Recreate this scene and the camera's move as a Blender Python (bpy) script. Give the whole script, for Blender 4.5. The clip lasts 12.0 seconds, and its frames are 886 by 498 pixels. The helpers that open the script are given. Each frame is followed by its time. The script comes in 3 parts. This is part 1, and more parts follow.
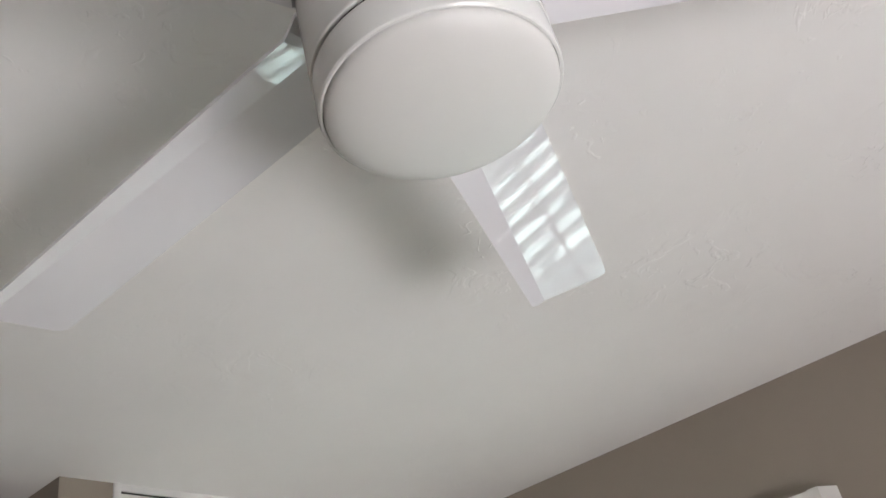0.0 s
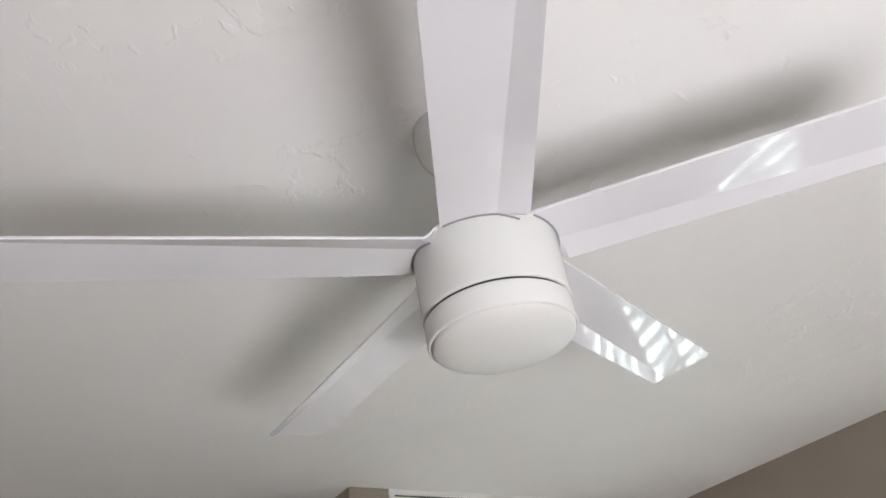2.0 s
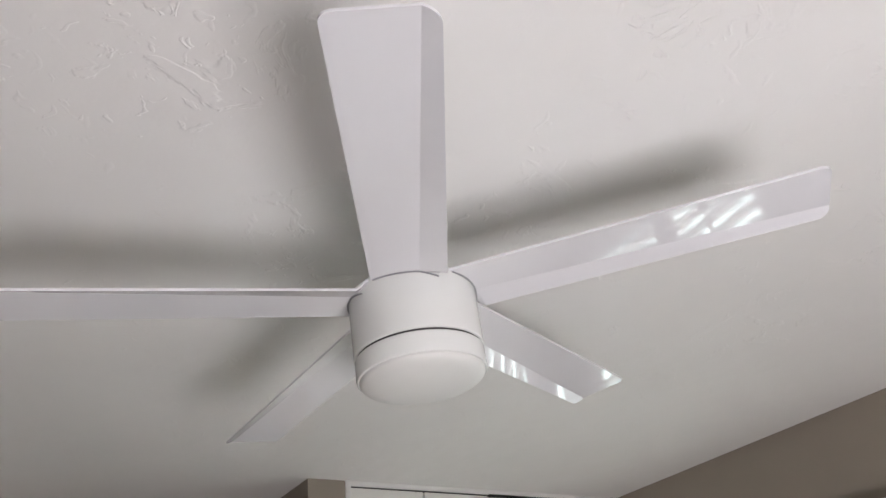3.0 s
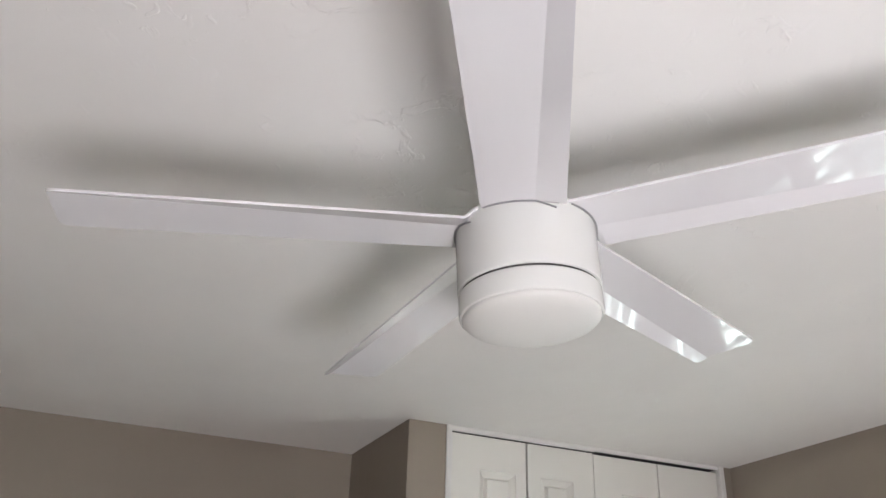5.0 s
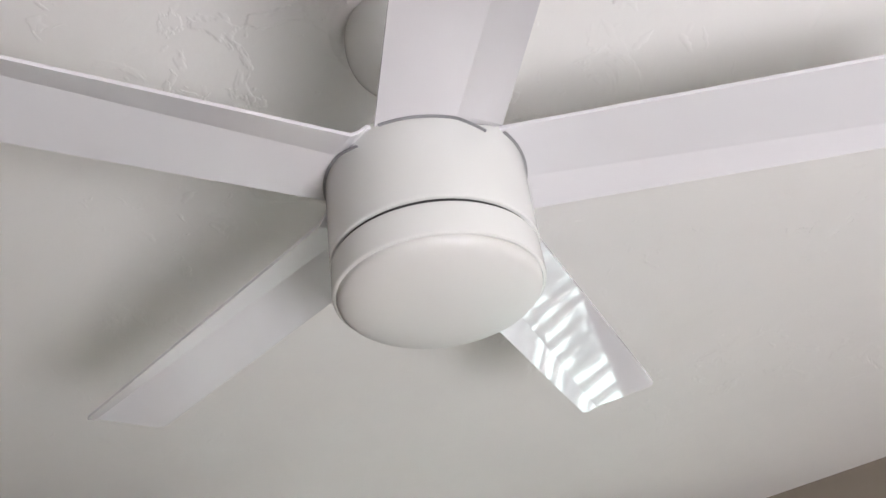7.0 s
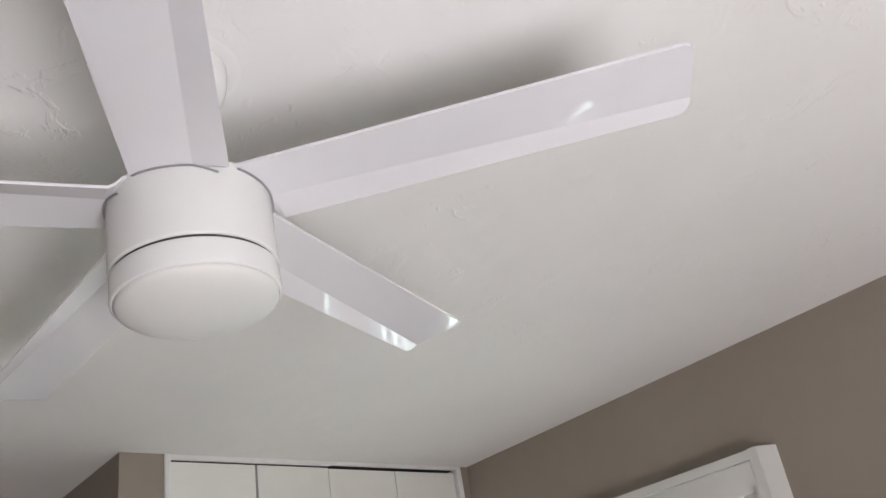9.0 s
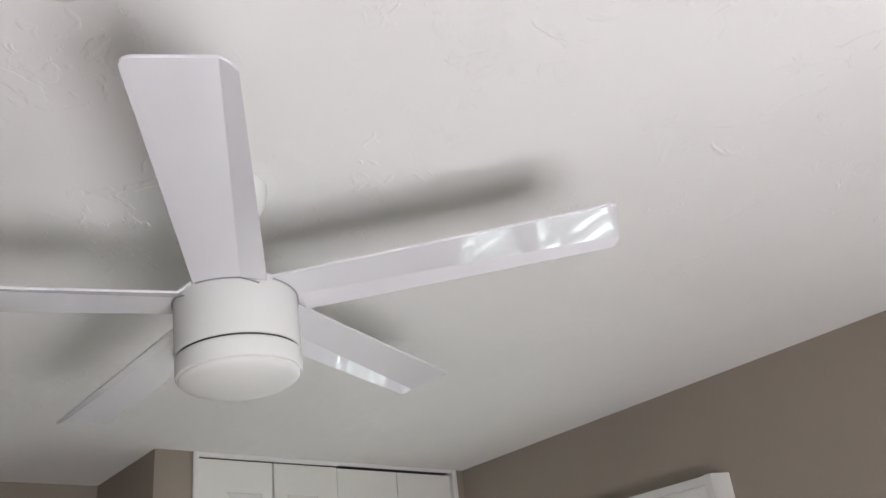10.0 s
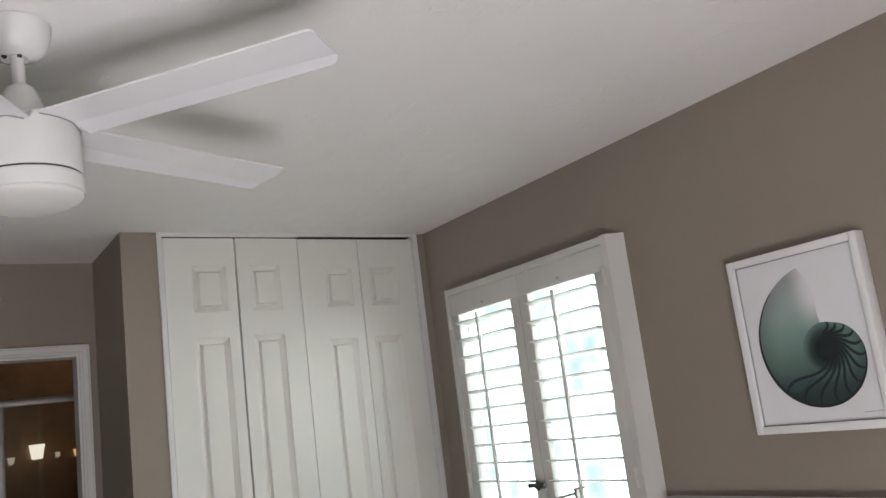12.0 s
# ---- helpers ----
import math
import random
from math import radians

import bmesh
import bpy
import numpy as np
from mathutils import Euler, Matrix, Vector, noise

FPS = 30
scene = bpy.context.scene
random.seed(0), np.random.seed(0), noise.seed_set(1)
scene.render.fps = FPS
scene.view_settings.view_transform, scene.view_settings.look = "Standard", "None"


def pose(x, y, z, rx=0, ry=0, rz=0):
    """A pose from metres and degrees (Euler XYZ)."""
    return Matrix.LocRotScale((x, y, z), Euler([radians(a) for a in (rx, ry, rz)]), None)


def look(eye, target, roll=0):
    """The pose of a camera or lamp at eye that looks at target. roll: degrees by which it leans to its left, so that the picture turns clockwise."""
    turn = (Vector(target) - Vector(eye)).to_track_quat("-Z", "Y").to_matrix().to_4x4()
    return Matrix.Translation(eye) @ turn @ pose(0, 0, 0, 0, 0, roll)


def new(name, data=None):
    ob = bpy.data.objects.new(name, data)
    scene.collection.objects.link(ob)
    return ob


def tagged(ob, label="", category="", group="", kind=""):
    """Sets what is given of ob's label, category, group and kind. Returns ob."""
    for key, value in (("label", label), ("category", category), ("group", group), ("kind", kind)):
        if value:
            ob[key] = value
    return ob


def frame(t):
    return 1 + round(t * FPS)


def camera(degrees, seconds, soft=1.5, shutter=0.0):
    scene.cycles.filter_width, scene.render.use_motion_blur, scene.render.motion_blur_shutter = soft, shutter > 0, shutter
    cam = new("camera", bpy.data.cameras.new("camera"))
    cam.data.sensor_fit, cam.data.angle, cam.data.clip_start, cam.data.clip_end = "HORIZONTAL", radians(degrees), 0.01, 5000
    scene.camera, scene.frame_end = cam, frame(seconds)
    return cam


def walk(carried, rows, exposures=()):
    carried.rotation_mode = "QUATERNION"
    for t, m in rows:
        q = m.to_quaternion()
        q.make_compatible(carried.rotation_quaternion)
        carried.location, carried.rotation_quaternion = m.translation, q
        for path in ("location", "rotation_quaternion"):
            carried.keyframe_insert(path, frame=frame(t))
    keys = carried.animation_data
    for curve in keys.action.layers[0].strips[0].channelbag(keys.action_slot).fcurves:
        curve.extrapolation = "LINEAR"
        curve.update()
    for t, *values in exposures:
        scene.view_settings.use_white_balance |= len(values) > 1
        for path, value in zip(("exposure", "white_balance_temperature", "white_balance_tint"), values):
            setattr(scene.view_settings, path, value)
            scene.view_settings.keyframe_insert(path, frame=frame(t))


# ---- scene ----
cam = camera(54.1, 12.0)
PATH = [
    (0, (-0.229, -0.131, 1.621), (1.123, 0.880, 2.693), -11.7),
    (0.5, (-0.234, -0.278, 1.641), (0.874, 1.030, 2.671), -9.2),
    (1, (-0.369, -0.391, 1.591), (0.643, 0.998, 2.613), -7.2),
    (1.5, (-0.432, -0.493, 1.611), (0.532, 0.940, 2.618), -7.7),
    (2, (-0.396, -0.669, 1.604), (0.510, 0.773, 2.653), -7.1),
    (2.5, (-0.385, -0.821, 1.611), (0.526, 0.636, 2.635), -7.9),
    (2.7, (-0.417, -0.852, 1.596), (0.507, 0.597, 2.621), -7.3),
    (4.3, (-0.442, -0.976, 1.604), (0.504, 0.616, 2.359), 0.4),
    (4.5, (-0.388, -0.947, 1.626), (0.476, 0.686, 2.391), 0.3),
    (5, (-0.365, -0.787, 1.625), (0.369, 0.834, 2.538), 1.7),
    (5.5, (-0.356, -0.578, 1.635), (0.491, 0.914, 2.663), 1.2),
    (6, (-0.261, -0.453, 1.657), (0.636, 0.991, 2.709), -1.0),
    (6.5, (-0.231, -0.390, 1.651), (0.716, 0.949, 2.795), -2.2),
    (6.7, (-0.247, -0.348, 1.665), (0.769, 0.920, 2.832), -2.9),
    (8.3, (-0.260, -0.446, 1.633), (1.044, 0.698, 2.628), -8.1),
    (8.5, (-0.212, -0.542, 1.617), (1.067, 0.648, 2.591), -8.8),
    (9, (-0.206, -0.713, 1.618), (0.999, 0.585, 2.547), -9.9),
    (9.5, (-0.338, -0.875, 1.597), (0.881, 0.402, 2.538), -8.2),
    (10, (-0.401, -1.048, 1.615), (0.776, 0.297, 2.511), -6.6),
    (10.5, (-0.383, -1.270, 1.635), (0.676, 0.286, 2.309), -5.2),
    (11, (-0.301, -1.334, 1.629), (0.683, 0.288, 2.260), -6.5),
    (11.5, (-0.137, -1.355, 1.630), (0.857, 0.292, 2.175), -6.9),
    (12, (-0.013, -1.563, 1.588), (1.054, 0.086, 1.967), -7.2),
]
EXPOSURES = [(0.0, 0.10, 6500, 9), (1.0, 0.19, 6500, 10), (1.5, 0.23, 6500, 10), (2.0, 0.18, 6450, 9), (2.5, -0.08, 6500, 10), (4.5, -0.03, 6500, 10), (5.0, 0.16, 6500, 10), (5.5, 0.14, 6500, 10), (6.5, 0.16, 6500, 10), (8.5, 0.18, 6400, 9), (9.0, 0.05, 6480, 10), (9.5, 0.11, 6500, 10), (10.0, -0.07, 6400, 9), (10.5, -0.2, 6300, 8), (11.0, -0.35, 6300, 8), (11.5, -0.33, 6300, 8), (12.0, -0.30, 6500, 10)]
walk(cam, [(t, look(eye, target, roll)) for t, eye, target, roll in PATH], EXPOSURES)

# ---------------------------------------------------------------- world and lights
CEIL = 2.44
EAST, NORTH, SOUTH, WEST = 2.082, 2.398, -1.93, -2.3
CLOSET_Y, CLOSET_X = 1.834, 0.717
FAN = (0.1869, 0.1664)

world = bpy.data.worlds.new("world")
scene.world = world
world.use_nodes = True
wn = world.node_tree
sky = wn.nodes.new("ShaderNodeTexSky")
sky.sky_type, sky.sun_disc = "NISHITA", False
sky.sun_elevation, sky.sun_rotation = radians(50), radians(150)
wn.nodes["Background"].inputs["Strength"].default_value = 0.04
wn.links.new(sky.outputs["Color"], wn.nodes["Background"].inputs["Color"])


def area_lamp(name, m, sx, sy, power, colour):
    data = bpy.data.lights.new(name, "AREA")
    data.shape, data.size, data.size_y = "RECTANGLE", sx, sy
    data.energy, data.color = power, colour
    ob = new(name, data)
    ob.matrix_world = m
    return ob


# low daylight from behind the camera, placed by fan shadows; its door is assumed
area_lamp("daylight_south", look((-0.12, SOUTH - 0.15, 0.40), (0.60, -1.20, 2.44)), 1.12, 0.86, 63, (1.0, 0.956, 0.996))
# sky light coming down through the louvred east window
area_lamp("daylight_east", look((EAST + 0.75, 0.75, 2.05), (1.45, 1.85, 0.95)), 0.9, 0.9, 26, (0.97, 0.99, 1.0))
# unseen fill lamp, added to brighten the bathroom tiles
area_lamp("bathroom_fill", look((0.9, 3.75, 2.36), (0.7, 3.5, 1.0)), 0.6, 0.2, 0.5, (1.0, 0.86, 0.70))


# ---------------------------------------------------------------- materials
def material(name, colour, rough=0.5, metal=0.0, vary=0.06, scale=6.0, grain=60.0, bump=0.1, depth=0.002, coat=0.0, spec=0.5):
    """Plain surface with stains at one scale, grain and relief at another."""
    m = bpy.data.materials.new(name)
    m.use_nodes = True
    t = m.node_tree
    b = t.nodes["Principled BSDF"]
    b.inputs["Metallic"].default_value = metal
    b.inputs["Coat Weight"].default_value = coat
    b.inputs["Coat Roughness"].default_value = 0.03
    b.inputs["Specular IOR Level"].default_value = spec
    co = t.nodes.new("ShaderNodeTexCoord")
    big, small = t.nodes.new("ShaderNodeTexNoise"), t.nodes.new("ShaderNodeTexNoise")
    for n, s in ((big, scale), (small, grain)):
        n.inputs["Scale"].default_value = s
        n.inputs["Detail"].default_value = 5
        t.links.new(co.outputs["Object"], n.inputs["Vector"])
    mix = t.nodes.new("ShaderNodeMix")
    mix.data_type = "RGBA"
    mix.inputs["A"].default_value = (*[c * (1 - vary) for c in colour], 1)
    mix.inputs["B"].default_value = (*[min(1, c * (1 + vary)) for c in colour], 1)
    t.links.new(big.outputs["Fac"], mix.inputs["Factor"])
    t.links.new(mix.outputs["Result"], b.inputs["Base Color"])
    rr = t.nodes.new("ShaderNodeMapRange")
    rr.inputs["To Min"].default_value, rr.inputs["To Max"].default_value = max(0.02, rough * 0.85), min(1, rough * 1.15)
    t.links.new(small.outputs["Fac"], rr.inputs["Value"])
    t.links.new(rr.outputs["Result"], b.inputs["Roughness"])
    if bump:
        bp = t.nodes.new("ShaderNodeBump")
        bp.inputs["Strength"].default_value, bp.inputs["Distance"].default_value = bump, depth
        t.links.new(small.outputs["Fac"], bp.inputs["Height"])
        t.links.new(bp.outputs["Normal"], b.inputs["Normal"])
    return m


def ceiling_material():
    """Matt white paint over hand-trowelled plaster: low swells, sparse ridges and flecks."""
    m = material("ceiling_plaster", (0.80, 0.785, 0.77), 0.75, vary=0.05, scale=2.6, grain=45, bump=0)
    t = m.node_tree
    b = t.nodes["Principled BSDF"]
    co = t.nodes.new("ShaderNodeTexCoord")

    def noise_tex(scale, detail=3.0, distort=0.0, rough=0.5):
        n = t.nodes.new("ShaderNodeTexNoise")
        n.inputs["Scale"].default_value, n.inputs["Detail"].default_value = scale, detail
        n.inputs["Distortion"].default_value, n.inputs["Roughness"].default_value = distort, rough
        t.links.new(co.outputs["Object"], n.inputs["Vector"])
        return n

    def remap(socket, a, c, lo=0.0, hi=1.0):
        r = t.nodes.new("ShaderNodeMapRange")
        r.interpolation_type = "SMOOTHSTEP"
        for key, v in (("From Min", a), ("From Max", c), ("To Min", lo), ("To Max", hi)):
            r.inputs[key].default_value = v
        t.links.new(socket, r.inputs["Value"])
        return r.outputs["Result"]

    def calc(op, x, y):
        n = t.nodes.new("ShaderNodeMath")
        n.operation = op
        for i, v in enumerate((x, y)):
            if isinstance(v, (int, float)):
                n.inputs[i].default_value = v
            else:
                t.links.new(v, n.inputs[i])
        return n.outputs["Value"]

    swell = noise_tex(5.0, 2).outputs["Fac"]
    # plateaus left by the trowel, with a crisp lip on their rim
    plates = remap(noise_tex(9.0, 4, 0.9, 0.58).outputs["Fac"], 0.56, 0.62)
    where = remap(noise_tex(3.1, 2).outputs["Fac"], 0.42, 0.58)
    flecks = remap(noise_tex(30.0, 2, 1.2).outputs["Fac"], 0.62, 0.70)
    where2 = remap(noise_tex(6.0, 1).outputs["Fac"], 0.5, 0.62)
    # the plaster is smoother towards the closet
    place = t.nodes.new("ShaderNodeSeparateXYZ")
    t.links.new(co.outputs["Object"], place.inputs["Vector"])
    rougher = remap(place.outputs["Y"], 0.15, 0.95, 1.0, 0.25)
    where, where2 = calc("MULTIPLY", where, rougher), calc("MULTIPLY", where2, rougher)
    height = calc("ADD", calc("MULTIPLY", swell, 2.9), calc("MULTIPLY", plates, calc("MULTIPLY", where, 0.46)))
    height = calc("ADD", height, calc("MULTIPLY", flecks, calc("MULTIPLY", where2, 0.34)))
    height = calc("ADD", height, calc("MULTIPLY", noise_tex(120.0, 2).outputs["Fac"], 0.05))
    bp = t.nodes.new("ShaderNodeBump")
    bp.inputs["Strength"].default_value, bp.inputs["Distance"].default_value = 0.85, 0.0035
    t.links.new(height, bp.inputs["Height"])
    t.links.new(bp.outputs["Normal"], b.inputs["Normal"])
    return m


def glow(name, colour, strength):
    m = bpy.data.materials.new(name)
    m.use_nodes = True
    t = m.node_tree
    t.nodes.remove(t.nodes["Principled BSDF"])
    e = t.nodes.new("ShaderNodeEmission")
    e.inputs["Color"].default_value, e.inputs["Strength"].default_value = (*colour, 1), strength
    t.links.new(e.outputs[0], t.nodes["Material Output"].inputs["Surface"])
    return m, t, e


def glass(name, tint=(0.95, 1, 0.98), rough=0.0):
    m = bpy.data.materials.new(name)
    m.use_nodes = True
    b = m.node_tree.nodes["Principled BSDF"]
    b.inputs["Base Color"].default_value = (*tint, 1)
    b.inputs["Transmission Weight"].default_value = 1
    b.inputs["Roughness"].default_value = rough
    b.inputs["IOR"].default_value = 1.45
    return m


PLASTER = ceiling_material()
WALL = material("taupe_wall_paint", (0.262, 0.222, 0.182), 0.6, vary=0.04, scale=1.5, grain=180, bump=0.25, depth=0.0015)
TRIM = material("white_trim_paint", (0.72, 0.71, 0.69), 0.38, vary=0.03, scale=4, grain=90, bump=0.06)
# white paint darkened for the weaker light on the shutters
SHUTTER = material("shaded_shutter_paint", (0.60, 0.59, 0.56), 0.42, vary=0.05, scale=5, grain=90, bump=0.06)
DOORS = material("white_door_paint", (0.74, 0.73, 0.685), 0.42, vary=0.03, scale=3, grain=120, bump=0.10, depth=0.001)
FAN_WHITE = material("satin_white_enamel", (0.725, 0.73, 0.71), 0.16, vary=0.015, scale=5, grain=200, bump=0.02, depth=0.0005)
BLADE_WHITE = material("gloss_white_blade", (0.71, 0.70, 0.725), 0.035, vary=0.015, scale=3, grain=7, bump=0.006, depth=0.002, coat=0.25, spec=0.5)
LENS_WHITE = material("frosted_lens", (0.675, 0.672, 0.65), 0.5, vary=0.015, scale=8, grain=150, bump=0.02, depth=0.0005)
BLACK = material("black_plastic", (0.02, 0.02, 0.02), 0.4, vary=0.2)
POLISHED = material("polished_aluminium", (0.62, 0.61, 0.59), 0.5, metal=1.0, vary=0.06, grain=120)
STEEL = material("brushed_steel", (0.5, 0.49, 0.47), 0.3, metal=1.0, vary=0.1, grain=140)
CHROME = material("chrome", (0.38, 0.36, 0.34), 0.5, metal=1.0, vary=0.05)
# near-black that puts the shade of gaps and recesses into the colour
SHADOW_GAP = material("shadow_gap_black", (0.03, 0.03, 0.03), 0.6, vary=0.2)
TILE = material("brown_tile", (0.30, 0.17, 0.09), 0.18, vary=0.35, scale=9, grain=30, bump=0.05)
# grey that stands in for the shade where blades meet the drum
ROOT_SHADE = material("root_shade_grey", (0.27, 0.27, 0.28), 0.7, vary=0.2)
WOOD = material("pale_oak_floor", (0.44, 0.38, 0.31), 0.45, vary=0.15, scale=5, grain=40)
MAT_BOARD = material("white_mat_board", (0.74, 0.74, 0.75), 0.7, vary=0.03, scale=10, grain=150)
FRAME_WHITE = material("white_frame_lacquer", (0.80, 0.79, 0.79), 0.35, vary=0.03, scale=12, grain=90)
FABRIC = material("pale_grey_fabric", (0.55, 0.54, 0.53), 0.9, vary=0.08, scale=20, grain=300, bump=0.4)
GLASS = glass("clear_glass")


# ---------------------------------------------------------------- mesh helpers
def finish(name, bm, mat, sharp=30):
    bmesh.ops.recalc_face_normals(bm, faces=bm.faces)
    me = bpy.data.meshes.new(name)
    bm.to_mesh(me)
    bm.free()
    me.materials.append(mat)
    me.polygons.foreach_set("use_smooth", [True] * len(me.polygons))
    me.set_sharp_from_angle(angle=radians(sharp))
    return me


def part(name, bm, mat, parent, label="", m=None, sharp=30):
    ob = new(name, finish(name, bm, mat, sharp))
    ob.parent = parent
    if m is not None:
        ob.matrix_local = m
    return tagged(ob, label) if label else ob


def thing(name, at, label, category, group="", kind=""):
    ob = new(name)
    ob.location = at
    ob.empty_display_size = 0.05
    return tagged(ob, label, category, group, kind)


def solid(name, bm, mat, label, category, group="", kind="", sharp=30):
    return tagged(new(name, finish(name, bm, mat, sharp)), label, category, group, kind)


def box(bm, lo, hi, bevel=0.0, segments=2):
    """Adds a box between two corners, with rounded edges."""
    vs = [bm.verts.new((x, y, z)) for x in (lo[0], hi[0]) for y in (lo[1], hi[1]) for z in (lo[2], hi[2])]
    fs = [bm.faces.new([vs[i] for i in q]) for q in ((0, 1, 3, 2), (4, 6, 7, 5), (0, 4, 5, 1), (2, 3, 7, 6), (0, 2, 6, 4), (1, 5, 7, 3))]
    if bevel:
        es = {e for f in fs for e in f.edges}
        bmesh.ops.bevel(bm, geom=list(es), offset=bevel, segments=segments, affect="EDGES", profile=0.5)
    return bm


def boxes(*items, bevel=0.0):
    bm = bmesh.new()
    for lo, hi in items:
        box(bm, lo, hi, bevel)
    return bm


def lathe(profile, segments=96):
    """A turned body from (radius, height) pairs, round the z axis."""
    bm = bmesh.new()
    rings = []
    for r, z in profile:
        if r < 1e-6:
            rings.append([bm.verts.new((0, 0, z))])
        else:
            rings.append([bm.verts.new((r * math.cos(a), r * math.sin(a), z)) for a in (2 * math.pi * i / segments for i in range(segments))])
    for a, b in zip(rings, rings[1:]):
        for i in range(segments):
            j = (i + 1) % segments
            q = [a[i % len(a)], a[j % len(a)], b[j % len(b)], b[i % len(b)]]
            q = list(dict.fromkeys(q))
            if len(q) > 2:
                bm.faces.new(q)
    return bm


def rod(a, b, r, segments=16):
    bm = bmesh.new()
    a, b = Vector(a), Vector(b)
    m = Matrix.Translation((a + b) / 2) @ (b - a).to_track_quat("Z", "Y").to_matrix().to_4x4()
    bmesh.ops.create_cone(bm, cap_ends=True, segments=segments, radius1=r, radius2=r, depth=(b - a).length, matrix=m)
    return bm


def arc(cx, cz, r, a0, a1, n):
    return [(cx + r * math.cos(radians(a0 + (a1 - a0) * i / n)), cz + r * math.sin(radians(a0 + (a1 - a0) * i / n))) for i in range(n + 1)]


# ---------------------------------------------------------------- the room
T = 0.14
WIN = (0.555, 1.606, 0.72, 2.112)      # opening of the east window: y0, y1, z0, z1
DOOR = (0.074, 0.646, 2.043)         # bathroom door opening: x0, x1, head
LOW = (-0.80, 0.70, 0.02, 2.03)     # assumed south door for the lamp: x0, x1, z0, z1
CL = (0.875, 2.022, 2.428)           # closet opening: x0, x1, head

solid("floor", boxes(((WEST - T, SOUTH - T, -0.1), (EAST + T, 4.2, 0.0))), WOOD, "pale oak board floor of the bedroom", "floor", kind="structure")


def plaster_ridges(bm):
    """Low ridges that the trowel left: short bent streaks, some in clusters, most of them running one way."""
    rng = random.Random(7)

    def ridge(x, y, turn, length, width, height):
        n = max(4, int(length / 0.006))
        rows, a = [], turn
        for i in range(n + 1):
            s = i / n
            k = math.sin(math.pi * min(1, 0.06 + 0.94 * s)) ** 0.8 if s < 1 else 0.0
            w, h = 0.5 * width * (0.3 + 0.7 * k) * rng.uniform(0.45, 1.15), height * k * rng.uniform(0.4, 1.0)
            nx, ny = -math.sin(a), math.cos(a)
            rows.append([bm.verts.new((x + nx * w * e, y + ny * w * e, CEIL - h * g + 0.0003)) for e, g in ((-1, 0), (-0.55, 0.7), (-0.1, 1.0), (0.45, 0.7), (1, 0))])
            x, y, a = x + math.cos(a) * length / n, y + math.sin(a) * length / n, a + rng.gauss(0, 0.30)
        for p, q in zip(rows, rows[1:]):
            for i in range(4):
                bm.faces.new((p[i], p[i + 1], q[i + 1], q[i]))

    for _ in range(1500):
        x, y = rng.uniform(-2.0, EAST - 0.1), rng.uniform(-2.0, 2.3)
        if x > 0.3 and noise.noise((x * 1.7, y * 1.7, 3.0)) < 0.0 and rng.random() < 0.6 or (y > 0.5 or x > 0.75) and rng.random() < 0.65:
            continue
        turn = radians(rng.gauss(48, 24))
        for _ in range(rng.choice((1, 1, 2, 3, 4))):
            length = rng.uniform(0.018, 0.060) * (1.6 if rng.random() < 0.25 else 1)
            way = turn + rng.gauss(0, 0.4)
            ridge(x, y, way, length, rng.uniform(0.008, 0.021), rng.uniform(0.0006, 0.0014))
            step = length + rng.uniform(-0.004, 0.03)
            x, y = x + math.cos(way) * step + rng.gauss(0, 0.006), y + math.sin(way) * step + rng.gauss(0, 0.006)
    # thin round patch of filler under the canopy
    rings = []
    for r, z in [(0.0, CEIL - 0.0012), (0.077, CEIL - 0.0012), (0.082, CEIL - 0.0008), (0.087, CEIL + 0.0005)]:
        rings.append([bm.verts.new((FAN[0] - 0.003 + r * math.cos(a), FAN[1] + 0.008 + r * math.sin(a), z)) for a in (2 * math.pi * i / 64 for i in range(64))] if r else [bm.verts.new((FAN[0], FAN[1], z))])
    for p, q in zip(rings, rings[1:]):
        for i in range(64):
            j = (i + 1) % 64
            bm.faces.new(list(dict.fromkeys((p[i % len(p)], q[i], q[j], p[j % len(p)]))))
    return bm


solid("ceiling", plaster_ridges(boxes(((WEST - T, SOUTH - T, CEIL), (EAST + T, 4.2, CEIL + 0.1)))), PLASTER,
      "white hand-trowelled plaster ceiling with sparse ridges", "ceiling", kind="structure")
TE = 0.05
solid("wall_east", boxes(
    ((EAST, SOUTH - T, 0), (EAST + TE, WIN[0], CEIL)), ((EAST, WIN[1], 0), (EAST + TE, 4.2, CEIL)),
    ((EAST, WIN[0], 0), (EAST + TE, WIN[1], WIN[2])), ((EAST, WIN[0], WIN[3]), (EAST + TE, WIN[1], CEIL))),
    WALL, "taupe painted wall with the shuttered window", "wall", kind="structure")
solid("wall_north", boxes(
    ((WEST, NORTH, 0), (DOOR[0], NORTH + 0.11, CEIL)), ((DOOR[1], NORTH, 0), (CLOSET_X, NORTH + 0.11, CEIL)),
    ((DOOR[0], NORTH, DOOR[2]), (DOOR[1], NORTH + 0.11, CEIL))),
    WALL, "taupe painted wall with the bathroom doorway", "wall", kind="structure")
solid("wall_closet", boxes(((CLOSET_X, CLOSET_Y, 0), (CL[0] - 0.018, CLOSET_Y + 0.11, CEIL)), ((CLOSET_X, CLOSET_Y + 0.11, 0), (CLOSET_X + 0.11, NORTH + 0.11, CEIL))),
      WALL, "taupe painted closet wall jutting into the room", "wall", kind="structure")
solid("wall_closet_end", boxes(((CL[1] + 0.018, CLOSET_Y, 0), (EAST, CLOSET_Y + 0.11, CEIL))), WALL, "narrow taupe strip of wall beside the closet", "wall", kind="structure")
